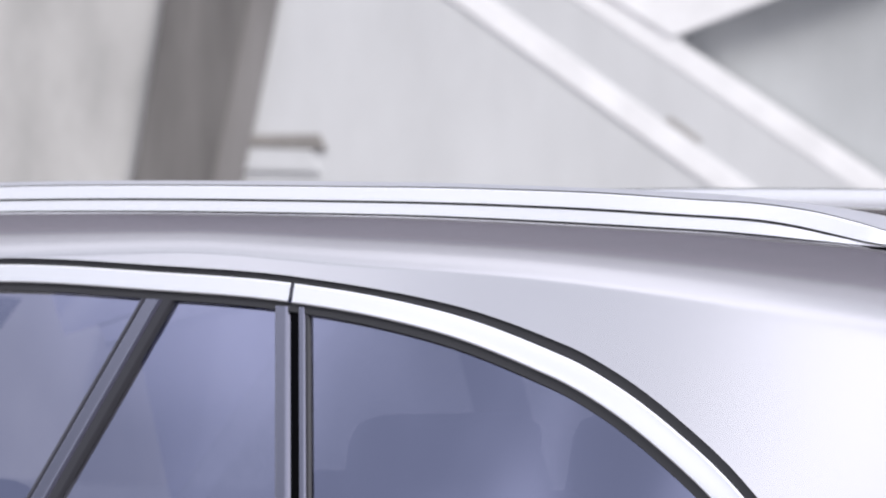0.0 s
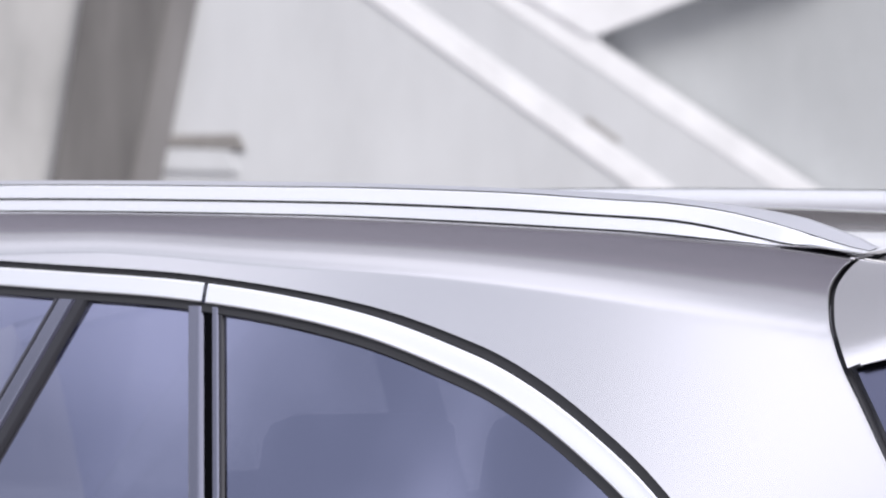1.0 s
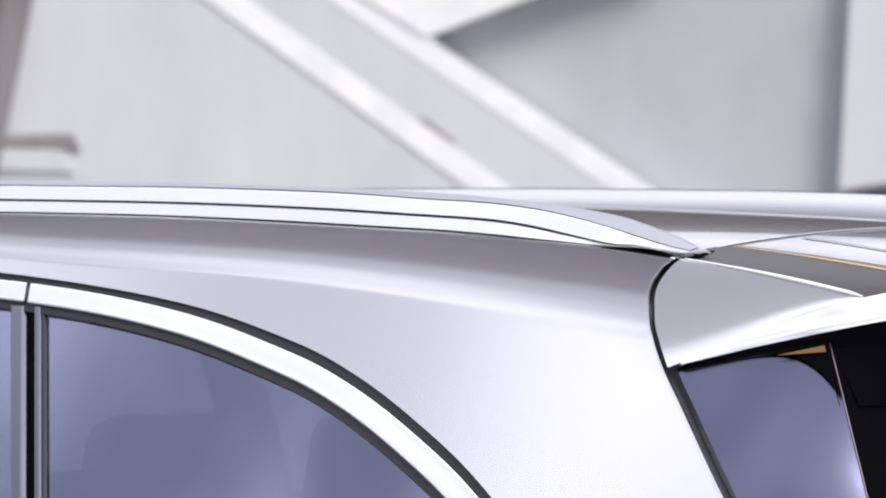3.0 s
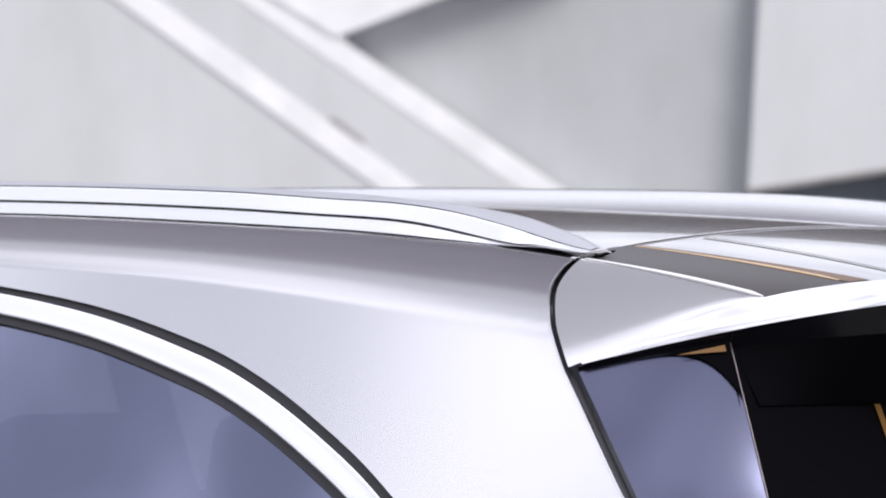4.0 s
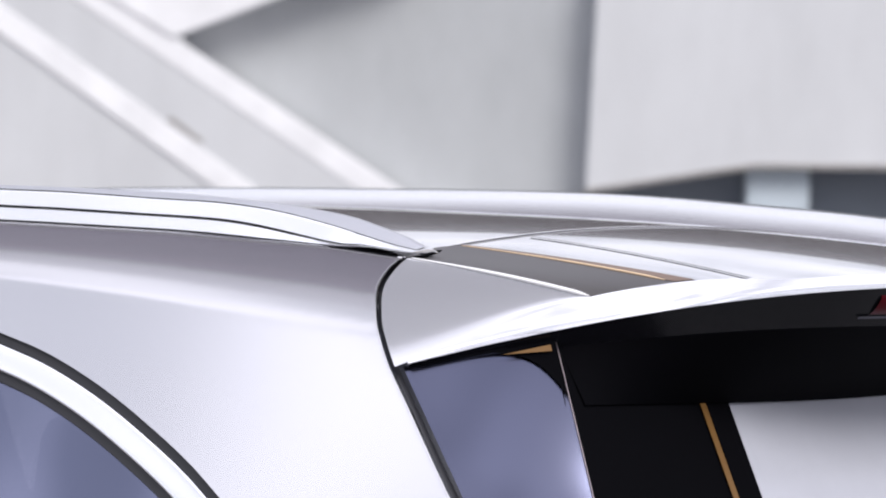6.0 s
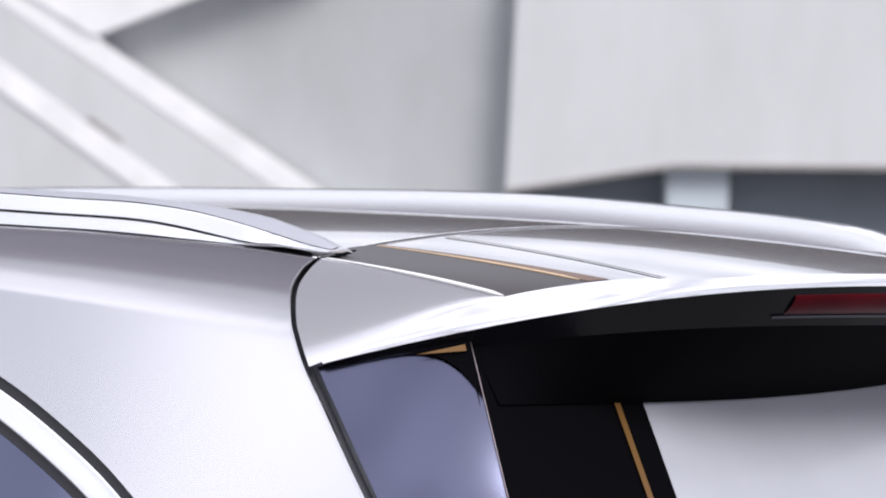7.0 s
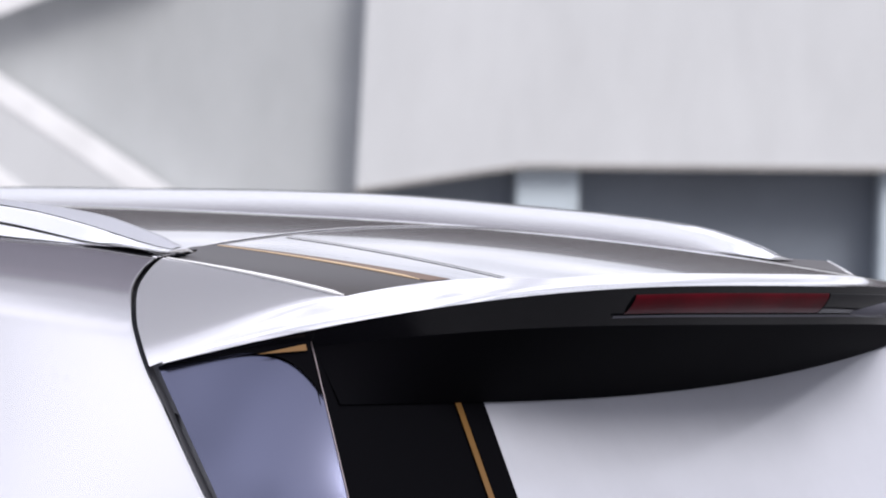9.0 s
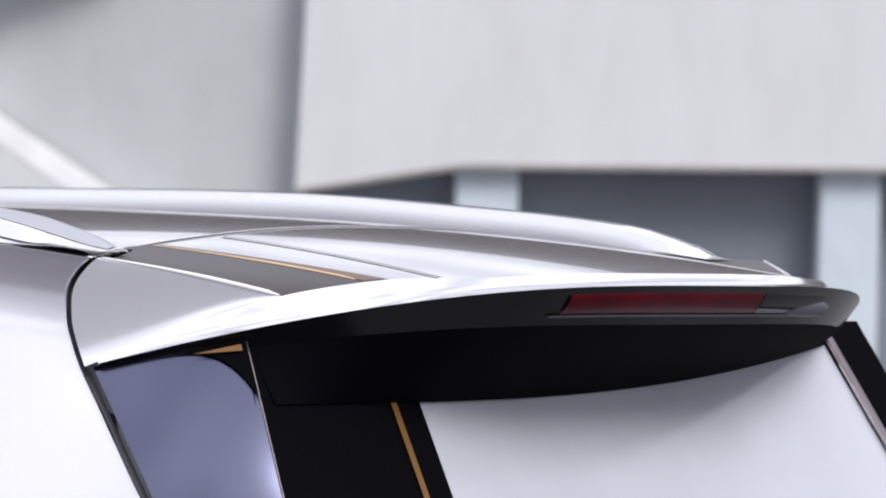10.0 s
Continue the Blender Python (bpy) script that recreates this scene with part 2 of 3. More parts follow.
for sg in (-1, 1):
    # one panel: from the rail down to the window, and round the window down to the tailgate gap
    def shoulder(u, v, sg=sg):
        if u < 0.62:
            k = u / 0.62
            xt = -3.2 + 3.07 * k
            zt, xb = rail_base(xt), -3.2 + 2.55 * k
        else:
            k = (u - 0.62) / 0.38
            zt = 1.580 - 0.5 * k
            xt, xb = gap_line(zt) - 0.006, -0.65 + 0.55 * k
        zb = window_line(xb)
        x, z = xt + (xb - xt) * v, zt + (zb - zt) * v
        return on_side(x, min(z, rail_base(x)), 0, sg)

    part("side_panel", grid(shoulder, 160, 40), PAINT, car, "glossy white side panel and rear pillar", solid=0.003)

    # window surround: dark seal, bright trim in two lengths, inner seal
    def band(x0, x1, a, b, out, n, lean=(0, 0), sg=sg):
        def fn(u, v):
            x = x0 + (x1 - x0) * u
            ang = math.pi * v
            far = ease(-1.08, -0.60, x)
            a_, b_ = a[0] + (a[1] - a[0]) * far, b[0] + (b[1] - b[0]) * far
            w = a_ + (b_ - a_) * (0.5 - 0.5 * math.cos(ang))
            x += w * (lean[0] * (1 - u) + lean[1] * u)
            dz = (window_line(x + 0.002) - window_line(x - 0.002)) / 0.004
            ln = math.hypot(1, dz)
            # rounded section
            o = out * min(1, 2.2 * max(0, math.sin(ang))) * (0.25 + 0.75 * v) - 0.004
            return on_side(x + dz / ln * w, window_line(x) - w / ln, o, sg)
        return grid(fn, n, 12)
    part("window_seal", band(-3.1, -0.13, (-0.001, -0.001), (0.0070, 0.0115), 0.003, 120), RUBBER, car, "dark outer window seal")
    part("window_trim", band(-3.1, -1.1445, (0.0060, 0.0105), (0.0303, 0.0368), 0.006, 60, (0, 0.5)), CHROME, car, "bright satin chrome window trim")
    part("window_trim", band(-1.1375, -0.13, (0.0060, 0.0105), (0.0303, 0.0368), 0.006, 80, (0.5, 0)), CHROME, car, "bright satin chrome window trim")
    part("inner_seal", band(-3.1, -0.16, (0.0293, 0.0358), (0.0400, 0.0475), 0.002, 120), RUBBER, car, "black inner window seal")

    # panes
    def pane(xa_top, xa_bot, xb_top, xb_bot, sg=sg):
        def fn(u, v):
            zb = 1.06
            t = v
            xt = xa_top + (xb_top - xa_top) * u
            xb = xa_bot + (xb_bot - xa_bot) * u
            x = xt + (xb - xt) * t
            zt = window_line(xt) - 0.033
            z = zt + (zb - zt) * t
            return on_side(x, z, -0.008, sg)
        return grid(fn, 40, 10)
    part("door_glass", pane(-3.0, -3.05, -1.375, -1.53), GLASS, car, "tinted bluish door glass")
    part("door_quarter_glass", pane(-1.355, -1.505, -1.145, -0.905), GLASS, car, "tinted bluish fixed pane")
    part("quarter_glass", pane(-1.103, -0.865, -0.20, -0.16), GLASS, car, "tinted bluish rear quarter glass")

    # slanted divider bar and the upright door joint
    def bar(xt0, xt1, xb0, xb1, out, sg=sg):
        def fn(u, v):
            xt = xt0 + (xt1 - xt0) * v
            xb = xb0 + (xb1 - xb0) * v
            zt = 1.497
            z = zt + (1.06 - zt) * u
            x = xt + (xb - xt) * u
            return on_side(x, z, out * min(1, 2.5 * max(0, math.sin(math.pi * v))) - 0.007, sg)
        return grid(fn, 6, 12)
    part("divider_line", bar(-1.405, -1.399, -1.558, -1.552, 0.007), TRIM, car)
    part("divider_bar", bar(-1.400, -1.364, -1.553, -1.517, 0.008), GLOSSBAR, car, "glossy grey slanted window divider")
    part("divider_seal", bar(-1.367, -1.344, -1.520, -1.497, 0.006), GROOVE, car)
    part("door_frame", bar(-1.158, -1.131, -0.920, -0.893, 0.007), GLOSSBAR, car, "glossy grey door frame")
    part("door_gap", bar(-1.132, -1.113, -0.894, -0.875, 0.0035), MATTE, car, "black door gap")
    part("door_frame", bar(-1.114, -1.102, -0.876, -0.864, 0.006), GLOSSBAR, car, "glossy grey window frame")
    part("glass_seal", bar(-1.103, -1.097, -0.865, -0.859, 0.004), GROOVE, car)
    part("front_pillar", bar(-2.22, -2.10, -2.24, -2.10, 0.006), TRIM, car, "dark pillar between the doors")

    # lower body side
    def lower(u, v, sg=sg):
        x = -4.2 + 4.4 * u
        z = 1.08 - 0.8 * v
        nose = ease(-3.5, -4.25, x) * 0.25
        return Vector((min(x, gap_line(max(z, 1.0)) - 0.006), sg * (side_y(min(x, -0.2), z) - nose), z))
    part("body_side", grid(lower, 60, 24), PAINT, car, solid=0.003)

    # roof rail: outer bright faces with a groove
    def rail(u, v, sg=sg):
        x = -3.1 + 2.960 * u
        zb = rail_base(x) + 0.0015 + 0.004 * ease(-0.26, -0.2, x)
        ze, zt = max(zb + 0.002, rail_edge(x)), max(zb + 0.003, rail_top(x))
        h = ze - zb
        loop = [(0.562, 0.0), (0.568, 0.07), (0.562, 0.455), (0.553, 0.50), (0.5592, 0.545), (0.552, 0.94), (0.549, 1.0), (0.540, 2), (0.534, 2),
                (0.526, 1.6), (0.520, 0.6), (0.520, 0.0)]
        y, k = loop[int(round(v * len(loop))) % len(loop)]
        g = 0.47 - 0.44 * min(1, max(0, (x + 0.42) / 0.18)) ** 1.8
        z = zb + h * (g * k / 0.5 if k <= 0.5 else g + (1 - g) * (k - 0.5) / 0.5) if k <= 1 else ze + (zt - ze) * (k - 1)
        return Vector((x, sg * (y - RAIL_INSET[sg]), z + RAIL_RISE[sg] * ease(-0.45, -0.8, x)))
    crisp(part("roof_rail", grid(rail, 120, 12, closed=True), RAIL, car, "polished aluminium roof rail"), 24)

    # thin sheet over the rail's top, coloured for its duller reflection
    def rail_upper_face(u, v, sg=sg):
        x = -3.1 + 2.957 * u
        zb = rail_base(x) + 0.0015 + 0.004 * ease(-0.26, -0.2, x)
        ze, zt = max(zb + 0.002, rail_edge(x)), max(zb + 0.003, rail_top(x))
        return Vector((x, sg * (0.5495 - 0.0155 * v - RAIL_INSET[sg]), ze + (zt - ze) * min(1, v * 1.6) + 0.0006 + RAIL_RISE[sg] * ease(-0.45, -0.8, x)))
    part("rail_upper_face", grid(rail_upper_face, 120, 8), RAIL_DULL, car, "upper face of the rail, its grey sky reflection put into the colour")

    def foot(x0, x1, lift, sg=sg):
        def fn(u, v):
            x = x0 + (x1 - x0) * u
            return Vector((x, sg * (0.515 + 0.062 * v - RAIL_INSET[sg] * (1 - v)), rail_base(x) + 0.0005 + lift * ease(x0, x0 + 0.03, x) * (1 - v)))
        return grid(fn, 60, 4)
    part("rail_foot", foot(-3.1, -0.250, 0), PAINT, car)
    part("rail_seal", foot(-0.249, -0.150, 0.002), MATTE, car, "black seal under the rail end")

    # gap between pillar and tailgate
    def groove(u, v, sg=sg):
        z = 1.582 - 0.45 * u
        x = gap_line(z) - 0.007 + (0.0085 - 0.0055 * ease(1.545, 1.582, z)) * v
        return on_side(x, z, -0.004 - 0.004 * math.sin(math.pi * v), sg)
    part("tailgate_gap", grid(groove, 60, 4), GROOVE, car, "black tailgate gap")
    part("roof_edge", grid(lambda u, v, sg=sg: on_side(-3.1 + 2.965 * u, rail_base(-3.1 + 2.965 * u) - 0.0006 + 0.0018 * math.sin(2 * math.pi * v), 0.0004 + 0.0018 * math.cos(2 * math.pi * v), sg), 120, 8, closed=True), PAINT, car, "bright rolled panel edge under the rail")
    part("panel_edge", grid(lambda u, v, sg=sg: on_side(gap_line(1.578 - 0.43 * u) - 0.0068 + 0.0016 * math.cos(2 * math.pi * v), 1.578 - 0.43 * u, 0.0005 + 0.0016 * math.sin(2 * math.pi * v), sg), 60, 8, closed=True), PAINT, car, "rounded bright panel edge")


for sg in (-1, 1):
    part("corner_seal", box(-0.178, -0.150, sg * 0.52, sg * 0.542, 1.552, 1.566, 0.002) if sg > 0 else box(-0.178, -0.150, -0.542, -0.52, 1.552, 1.566, 0.002), MATTE, car, "black corner seal")


# roof skin, up to the tailgate joint
def seam_x(y):
    return -0.249 + 0.113 * ease(0.36, 0.570, abs(y)) ** 1.5


def roof(u, v):
    k = -1 + 2 * v
    x = -3.2 + (3.2 + seam_x(0.570 * k) - 0.003) * u
    y = k * (0.545 + 0.025 * ease(-0.20, -0.14, x))
    return Vector((x, y, roof_z(x, y) + 0.027 * ease(0.42, 0.570, abs(y))))


part("roof", grid(roof, 90, 48), PAINT, car, "white painted roof", solid=0.003)

# tailgate spoiler: top, facet, hollow flank and raised lip
GOLD_F, GOLD_R, CREST_R, FLANK_HOLLOW = 0.368, 0.392, 0.477, 0.16


def seam_point(y):
    x = seam_x(y)
    return Vector((x, y, roof_z(x, y) + 0.027 * ease(0.42, 0.570, abs(y)) + 0.005 * ease(0.40, 0.570, y)))


def gap_point(k, sg):
    z = 1.580 - 0.110 * k
    x = gap_line(z) + 0.001
    if k == 0:
        return seam_point(sg * 0.570)
    return Vector((x - 0.95 * SLIDE, sg * (side_y(x, z) - SLIDE), z)).lerp(seam_point(sg * 0.570), (1 - k) ** 8)


def fold(y):
    a = abs(y) / 0.6
    h = (0.011 + 0.0135 * math.exp(-((abs(y) - 0.49) / 0.08) ** 2) + 0.0078 * math.exp(-((abs(y) - 0.39) / 0.065) ** 2)) * (1 - a ** 12)
    return Vector((edge_x(y) - 0.05 * max(0, 1 - a ** 3) - 0.004 * (1 - a ** 12), y * (1 - 0.03 * (1 - a ** 12)), edge_z(y) + h))


def tail_edge(y):
    return Vector((edge_x(y), y, edge_z(y)))


def top_point(k, v):
    """k from -1 to 1 between the two facets, v from the roof joint to the fold."""
    a, b = seam_point(GOLD_F * k), fold(GOLD_R * k)
    p = a.lerp(b, v)
    p.z += (a.z - b.z) * (0.35 + 0.1 * (1 - k ** 4)) * v * (1 - v)
    return p


def facet_point(q, v, sg):
    f0, f1 = seam_point(sg * GOLD_F), seam_point(sg * 0.570)
    r0 = fold(sg * GOLD_R)
    a, b = seam_point(sg * (GOLD_F + (0.570 - GOLD_F) * q)), fold(sg * (GOLD_R + (CREST_R - GOLD_R) * q))
    a.z = f0.z + (f1.z - f0.z) * q
    p = a.lerp(b, v)
    p.z += (f0.z - r0.z) * 0.35 * v * (1 - v)
    return p


def flank_point(w, k, sg):
    """w along the crest from the roof corner to the fold, k from the crest down to the fold."""
    a, b = facet_point(1, w, sg), fold(sg * (0.592 + (CREST_R - 0.592) * w))
    p = a.lerp(b, k)
    p.z = a.z + (b.z - a.z) * k
    drop = a.z - b.z
    p += Vector((-0.5, -0.86 * sg, 0)) * FLANK_HOLLOW * drop * k * (1 - k * k)
    base = facet_point(1, 0, sg).lerp(fold(sg * 0.592), k)
    base.z = facet_point(1, 0, sg).z + (fold(sg * 0.592).z - facet_point(1, 0, sg).z) * k
    shift = (gap_point(k, sg) - base) * (1 - w) ** 2
    along = Vector((0.76, -0.65 * sg, 0))
    return p + along * shift.dot(along) + Vector((0, 0, shift.z))


def add_sheet(bm, fn, nu, nv):
    vs = [[bm.verts.new(fn(i / nu, j / nv)) for j in range(nv + 1)] for i in range(nu + 1)]
    for i in range(nu):
        for j in range(nv):
            bm.faces.new((vs[i][j], vs[i + 1][j], vs[i + 1][j + 1], vs[i][j + 1]))


sb = bmesh.new()
add_sheet(sb, lambda u, v: top_point(-1 + 2 * u, v), 60, 30)
for sg in (-1, 1):
    add_sheet(sb, lambda u, v: flank_point(u, v, sg), 30, 40)
add_sheet(sb, lambda u, v: fold(-0.592 + 1.184 * u).lerp(tail_edge(-0.592 + 1.184 * u), v) - Vector((0, 0, 0.09 * (fold(-0.592 + 1.184 * u) - tail_edge(-0.592 + 1.184 * u)).length * math.sin(math.pi * v))), 140, 8)
spoiler = part("tailgate_spoiler", sb, PAINT, car, "white tailgate spoiler")
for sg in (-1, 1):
    part("spoiler_dark_facet", grid(lambda u, v: facet_point(u, v, sg), 12, 40), FACET_DARK, spoiler, "spoiler facet with its dark reflection painted grey")


def glass_point(y, z, out=0.0):
    bow = 0.02 * (y / 0.5) ** 2
    return Vector((0.6 * (1.5 - z) + out - bow + 0.02, y, z))


def lip(y):
    k = (abs(y) / 0.6) ** 3
    return Vector((edge_x(y) - 0.012 - 0.02 * (1 - k), y, edge_z(y) - 0.006 - 0.036 * (1 - k)))


def under(y):
    z = 1.438 + 0.054 * (max(0, y + 0.3) / 0.8) ** 2.2
    return glass_point(y, z, 0.006)


part("spoiler_fascia", grid(lambda u, v: Vector((edge_x(-0.590 + 1.180 * u), -0.590 + 1.180 * u, edge_z(-0.590 + 1.180 * u) - 0.0005)).lerp(lip(-0.590 + 1.180 * u), v), 120, 6), PIANO, spoiler, "gloss black spoiler edge")
part("spoiler_underside", grid(lambda u, v: lip(-0.495 + 0.99 * u).lerp(under(-0.495 + 0.99 * u), v), 100, 10), MATTE, spoiler, "satin black spoiler underside")


def lamp(u, v, y0=-0.232, y1=0.068):
    y = y0 + (y1 - y0) * u
    top, bot = Vector((edge_x(y), y, edge_z(y))), lip(y)
    p = top.lerp(bot, 0.18 + 0.52 * v)
    return p + Vector((0.004 * max(0, math.sin(math.pi * v)) ** 0.5, 0, 0))


light = part("brake_light", grid(lamp, 40, 8), RED, spoiler, "dark red third brake light")
part("lens_end", grid(lambda u, v: lamp(u, v, 0.070, 0.20), 16, 8), PIANO, light, "smoked end of the light")
part("light_ledge", grid(lambda u, v: Vector((edge_x(-0.245 + 0.47 * u), -0.245 + 0.47 * u, edge_z(-0.245 + 0.47 * u))).lerp(lip(-0.245 + 0.47 * u), 0.74 + 0.06 * v) + Vector((0.003, 0, 0)), 40, 2), TRIM, light, "thin grey ledge below the light")


def housing(u, v):
    a, b = 2 * math.pi * u, math.pi * v
    c = Vector((edge_x(0.17), 0.17, edge_z(0.17))).lerp(lip(0.17), 0.55)
    return c + Vector((0.006 * math.sin(b) * math.cos(a), 0.045 * math.cos(b), 0.010 * math.sin(b) * math.sin(a)))


part("washer_housing", grid(housing, 16, 12), TRIM, light, "small grey washer housing")


def seam_strip(path, n, w=0.0016, lift=0.0010):
    """A narrow strip lying on the spoiler's skin along path(k), k from 0 to 1."""
    bm = bmesh.new()
    rows = []
    for i in range(n + 1):
        p, q = path(i / n), path(min(1, i / n + 0.01)) if i < n else path(1 - 0.01)
        d = (q - p) if i < n else (p - q)
        side = d.cross(Vector((0, 0, 1))).normalized() * w
        rows.append([bm.verts.new(p + side + Vector((0, 0, lift))), bm.verts.new(p - side + Vector((0, 0, lift)))])
    for a, b in zip(rows, rows[1:]):
        bm.faces.new((a[0], b[0], b[1], a[1]))
    return bm


# The bright reflection along the roof joint, painted as a white strip.
part("roof_seam", seam_strip(lambda k: seam_point(-0.505 + 1.01 * k) + Vector((-0.0015, 0, 0.0006)), 80, 0.0022), HIGHLIGHT, spoiler, "highlight painted along the joint to the roof")
for s0 in (-1, 1):
    part("spoiler_joint", seam_strip(lambda k: top_point(s0 * (0.75 + 0.122 * k), 0.04 + 0.955 * k), 30, 0.0021), MATTE, spoiler, "thin dark joint")


def bead(path, n, r, lift):
    """A round bead of radius r along path(k), tapering at both ends."""
    def fn(u, v):
        k = min(0.99, u)
        d = (path(k + 0.01) - path(k)).normalized()
        side = d.cross(Vector((0, 0, 1))).normalized()
        up = side.cross(d)
        taper = r * (0.45 + 0.55 * ease(0, 0.7, u)) * (0.3 + 0.7 * ease(1, 0.93, u))
        a = 2 * math.pi * v
        return path(u) + up * lift + (side * math.cos(a) + up * math.sin(a)) * taper
    return grid(fn, n, 8, closed=True)


# A warm reflection on the spoiler, drawn as a coloured bead and strip.
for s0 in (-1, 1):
    part("warm_reflection_line", bead(lambda k: facet_point(0.05 + 0.16 * k, 0.03 + 0.92 * k, s0), 30, 0.0016, 0.0004), WARM_LINE, spoiler, "thin painted line for a warm reflection")
    part("brown_reflection_edge", grid(lambda u, v: facet_point((0.05 + 0.16 * u) * v, 0.03 + 0.96 * u, s0) + Vector((0, 0, 0.0006)), 30, 3), BROWN, spoiler, "dark brown edge of the painted warm reflection")
# The crease highlight, drawn as a white bead.
for s0 in (-1, 1):
    part("crest_line", bead(lambda k: facet_point(1, 0.02 + 0.97 * k, s0), 30, 0.0024, 0.0006), HIGHLIGHT, spoiler, "highlight painted along the crest")


CORNER = [(-0.1850, -0.5660, 1.5830), (-0.1400, -0.5690, 1.5790), (-0.1330, -0.5520, 1.5815), (-0.1470, -0.5080, 1.5880)]


def corner_path(k):
    t = k * 3
    i = min(2, int(t))
    return Vector(CORNER[i]).lerp(Vector(CORNER[i + 1]), t - i)


part("corner_seal", bead(corner_path, 30, 0.0018, 0.0), MATTE, car, "black seal where rail, pillar and spoiler meet")

# rear window with black border
def rear_glass(u, v):
    z = 1.495 - 0.45 * v
    w = 0.50 + 0.24 * (1.5 - z)
    return glass_point(-w + 2 * w * u, z)


rear = part("rear_window", grid(rear_glass, 40, 20), REARGLASS, car, "rear window, its sky reflection painted pale grey, with black border")
for sg in (-1, 1):
    def border(u, v, sg=sg):
        z = 1.495 - 0.45 * v
        w = 0.50 + 0.24 * (1.5 - z)
        inner = 0.283 + 0.10 * (1.44 - z)
        return glass_point(sg * (inner + (w - inner) * u), z, 0.003)
    if sg < 0:
        part("glass_border", grid(border, 12, 20), MATTE, rear, "gloss black window border")

    # The warm reflection in the glass, drawn as a thin coloured strip.
    def pin(u, v, sg=sg):
        z = 1.495 - 0.45 * v
        inner = 0.321 + 0.10 * (1.44 - z)
        return glass_point(sg * (inner + 0.0085 * u), z, 0.006)
    if sg < 0:
        part("warm_reflection_line", grid(pin, 2, 20), WARM_DARK, rear, "thin painted line for a warm reflection")

    def chrome_line(u, v, sg=sg):
        z = 1.500 - 0.45 * u
        w = 0.50 + 0.24 * (1.5 - z)
        return glass_point(sg * (w + (0.0006 if sg < 0 else 0.010) * math.cos(2 * math.pi * v) + (0 if sg < 0 else 0.009)), z, 0.006 + 0.0009 * math.sin(2 * math.pi * v))
    part("edge_strip", grid(chrome_line, 30, 8, closed=True), STRIP, rear, "thin grey metal strip")

    def deflector(u, v, sg=sg):
        z = 1.47 - 0.42 * v
        x0 = gap_line(z) + 0.010
        a = Vector((x0 - 0.95 * SLIDE, sg * (side_y(min(x0, 0.0), z) - SLIDE - 0.002), z))
        zg = 1.502 - 0.45 * v
        b = glass_point(sg * (0.50 + 0.24 * (1.5 - zg) - 0.001), zg, 0.005)
        p = a.lerp(b, u)
        return p + Vector((0.3, sg * 0.9, 0)) * 0.005 * math.sin(math.pi * u)
    side = part("side_deflector", grid(deflector, 24, 24), SMOKED, car, "smoked air deflector beside the rear window")

    def rim(u, v, sg=sg):
        z = 1.502 + (0.016 if sg > 0 else 0) - 0.45 * v
        w = 0.50 + 0.24 * (1.5 - z)
        return glass_point(sg * (w + (0.0005 + 0.0025 * u if sg < 0 else 0.019 + 0.062 * u)), z, 0.003 + (0.012 if sg > 0 else -0.002) * u)
    part("rim", grid(rim, 4, 24), MATTE, side, "black rim")

    def cap(u, v, sg=sg):
        k = v * (0.002 + 0.125 * u ** 7)
        return deflector(u, k, sg) + Vector((0.5, sg * 0.7, 0)) * 0.005
    part("cap", grid(cap, 30, 8), MATTE, side, "black upper corner")

    # An orange glint in the corner, drawn as a coloured wedge.
    def wedge(u, v, sg=sg):
        return deflector(0.66 + 0.31 * u, 0.008 + 0.004 * (1 - u) + 0.014 * u * v, sg) + Vector((0.5, sg * 0.7, 0)) * 0.009
    part("warm_glint", grid(wedge, 10, 3), WARM_DARK, side, "small warm glint painted in the corner")


# lower tail, nose and floor of the car, wheels
def tail(u, v):
    z = 1.06 - 0.80 * v
    y = -0.80 + 1.6 * u
    return Vector((0.30 + 0.16 * ease(1.06, 0.8, z) - 0.35 * (abs(y) / 0.8) ** 4 - 0.06 * ease(0.5, 0.25, z), y, z))


part("tailgate", grid(tail, 40, 20), PAINT, car, "white tailgate and bumper", solid=0.003)


def nose(u, v):
    z = 0.98 - 0.70 * v
    y = -0.70 + 1.4 * u
    return Vector((-4.35 - 0.08 * ease(0.98, 0.7, z) + 0.3 * (abs(y) / 0.7) ** 4, y, z))


part("nose", grid(nose, 30, 14), PAINT, car, "white nose", solid=0.003)


def bonnet(u, v):
    x = -4.3 + 1.15 * u
    y = -0.78 + 1.56 * v
    return Vector((x, y * (1 - 0.1 * (1 - u)), 0.98 + 0.10 * u - 0.06 * y * y))


part("bonnet", grid(bonnet, 20, 20), PAINT, car, "white bonnet", solid=0.003)


def screen(u, v):
    x = -3.25 - 0.75 * (1 - u) + 0.1
    z = 1.05 + 0.42 * u
    w = 0.72 - 0.2 * u
    return Vector((x, -w + 2 * w * v, z - 0.03 * (2 * v - 1) ** 2))


part("windscreen", grid(screen, 12, 20), GLASS, car, "tinted windscreen")
part("cabin", box(-3.0, -0.1, -0.55, 0.55, 0.4, 1.02, 0.03), INSIDE, car, "dark cabin interior")
part("headliner", box(-3.0, -0.3, -0.5, 0.5, 1.54, 1.565, 0.005), INSIDE, car, "dark headliner")


def cushion(x, y, z, lx, ly, lz, lean):
    """A padded block with rounded edges, leaning back by lean over its height."""
    bm = box(x - lx / 2, x + lx / 2, y - ly / 2, y + ly / 2, z, z + lz, min(lx, lz) * 0.35)
    for v in bm.verts:
        v.co.x += (v.co.z - z) * lean
    return bm


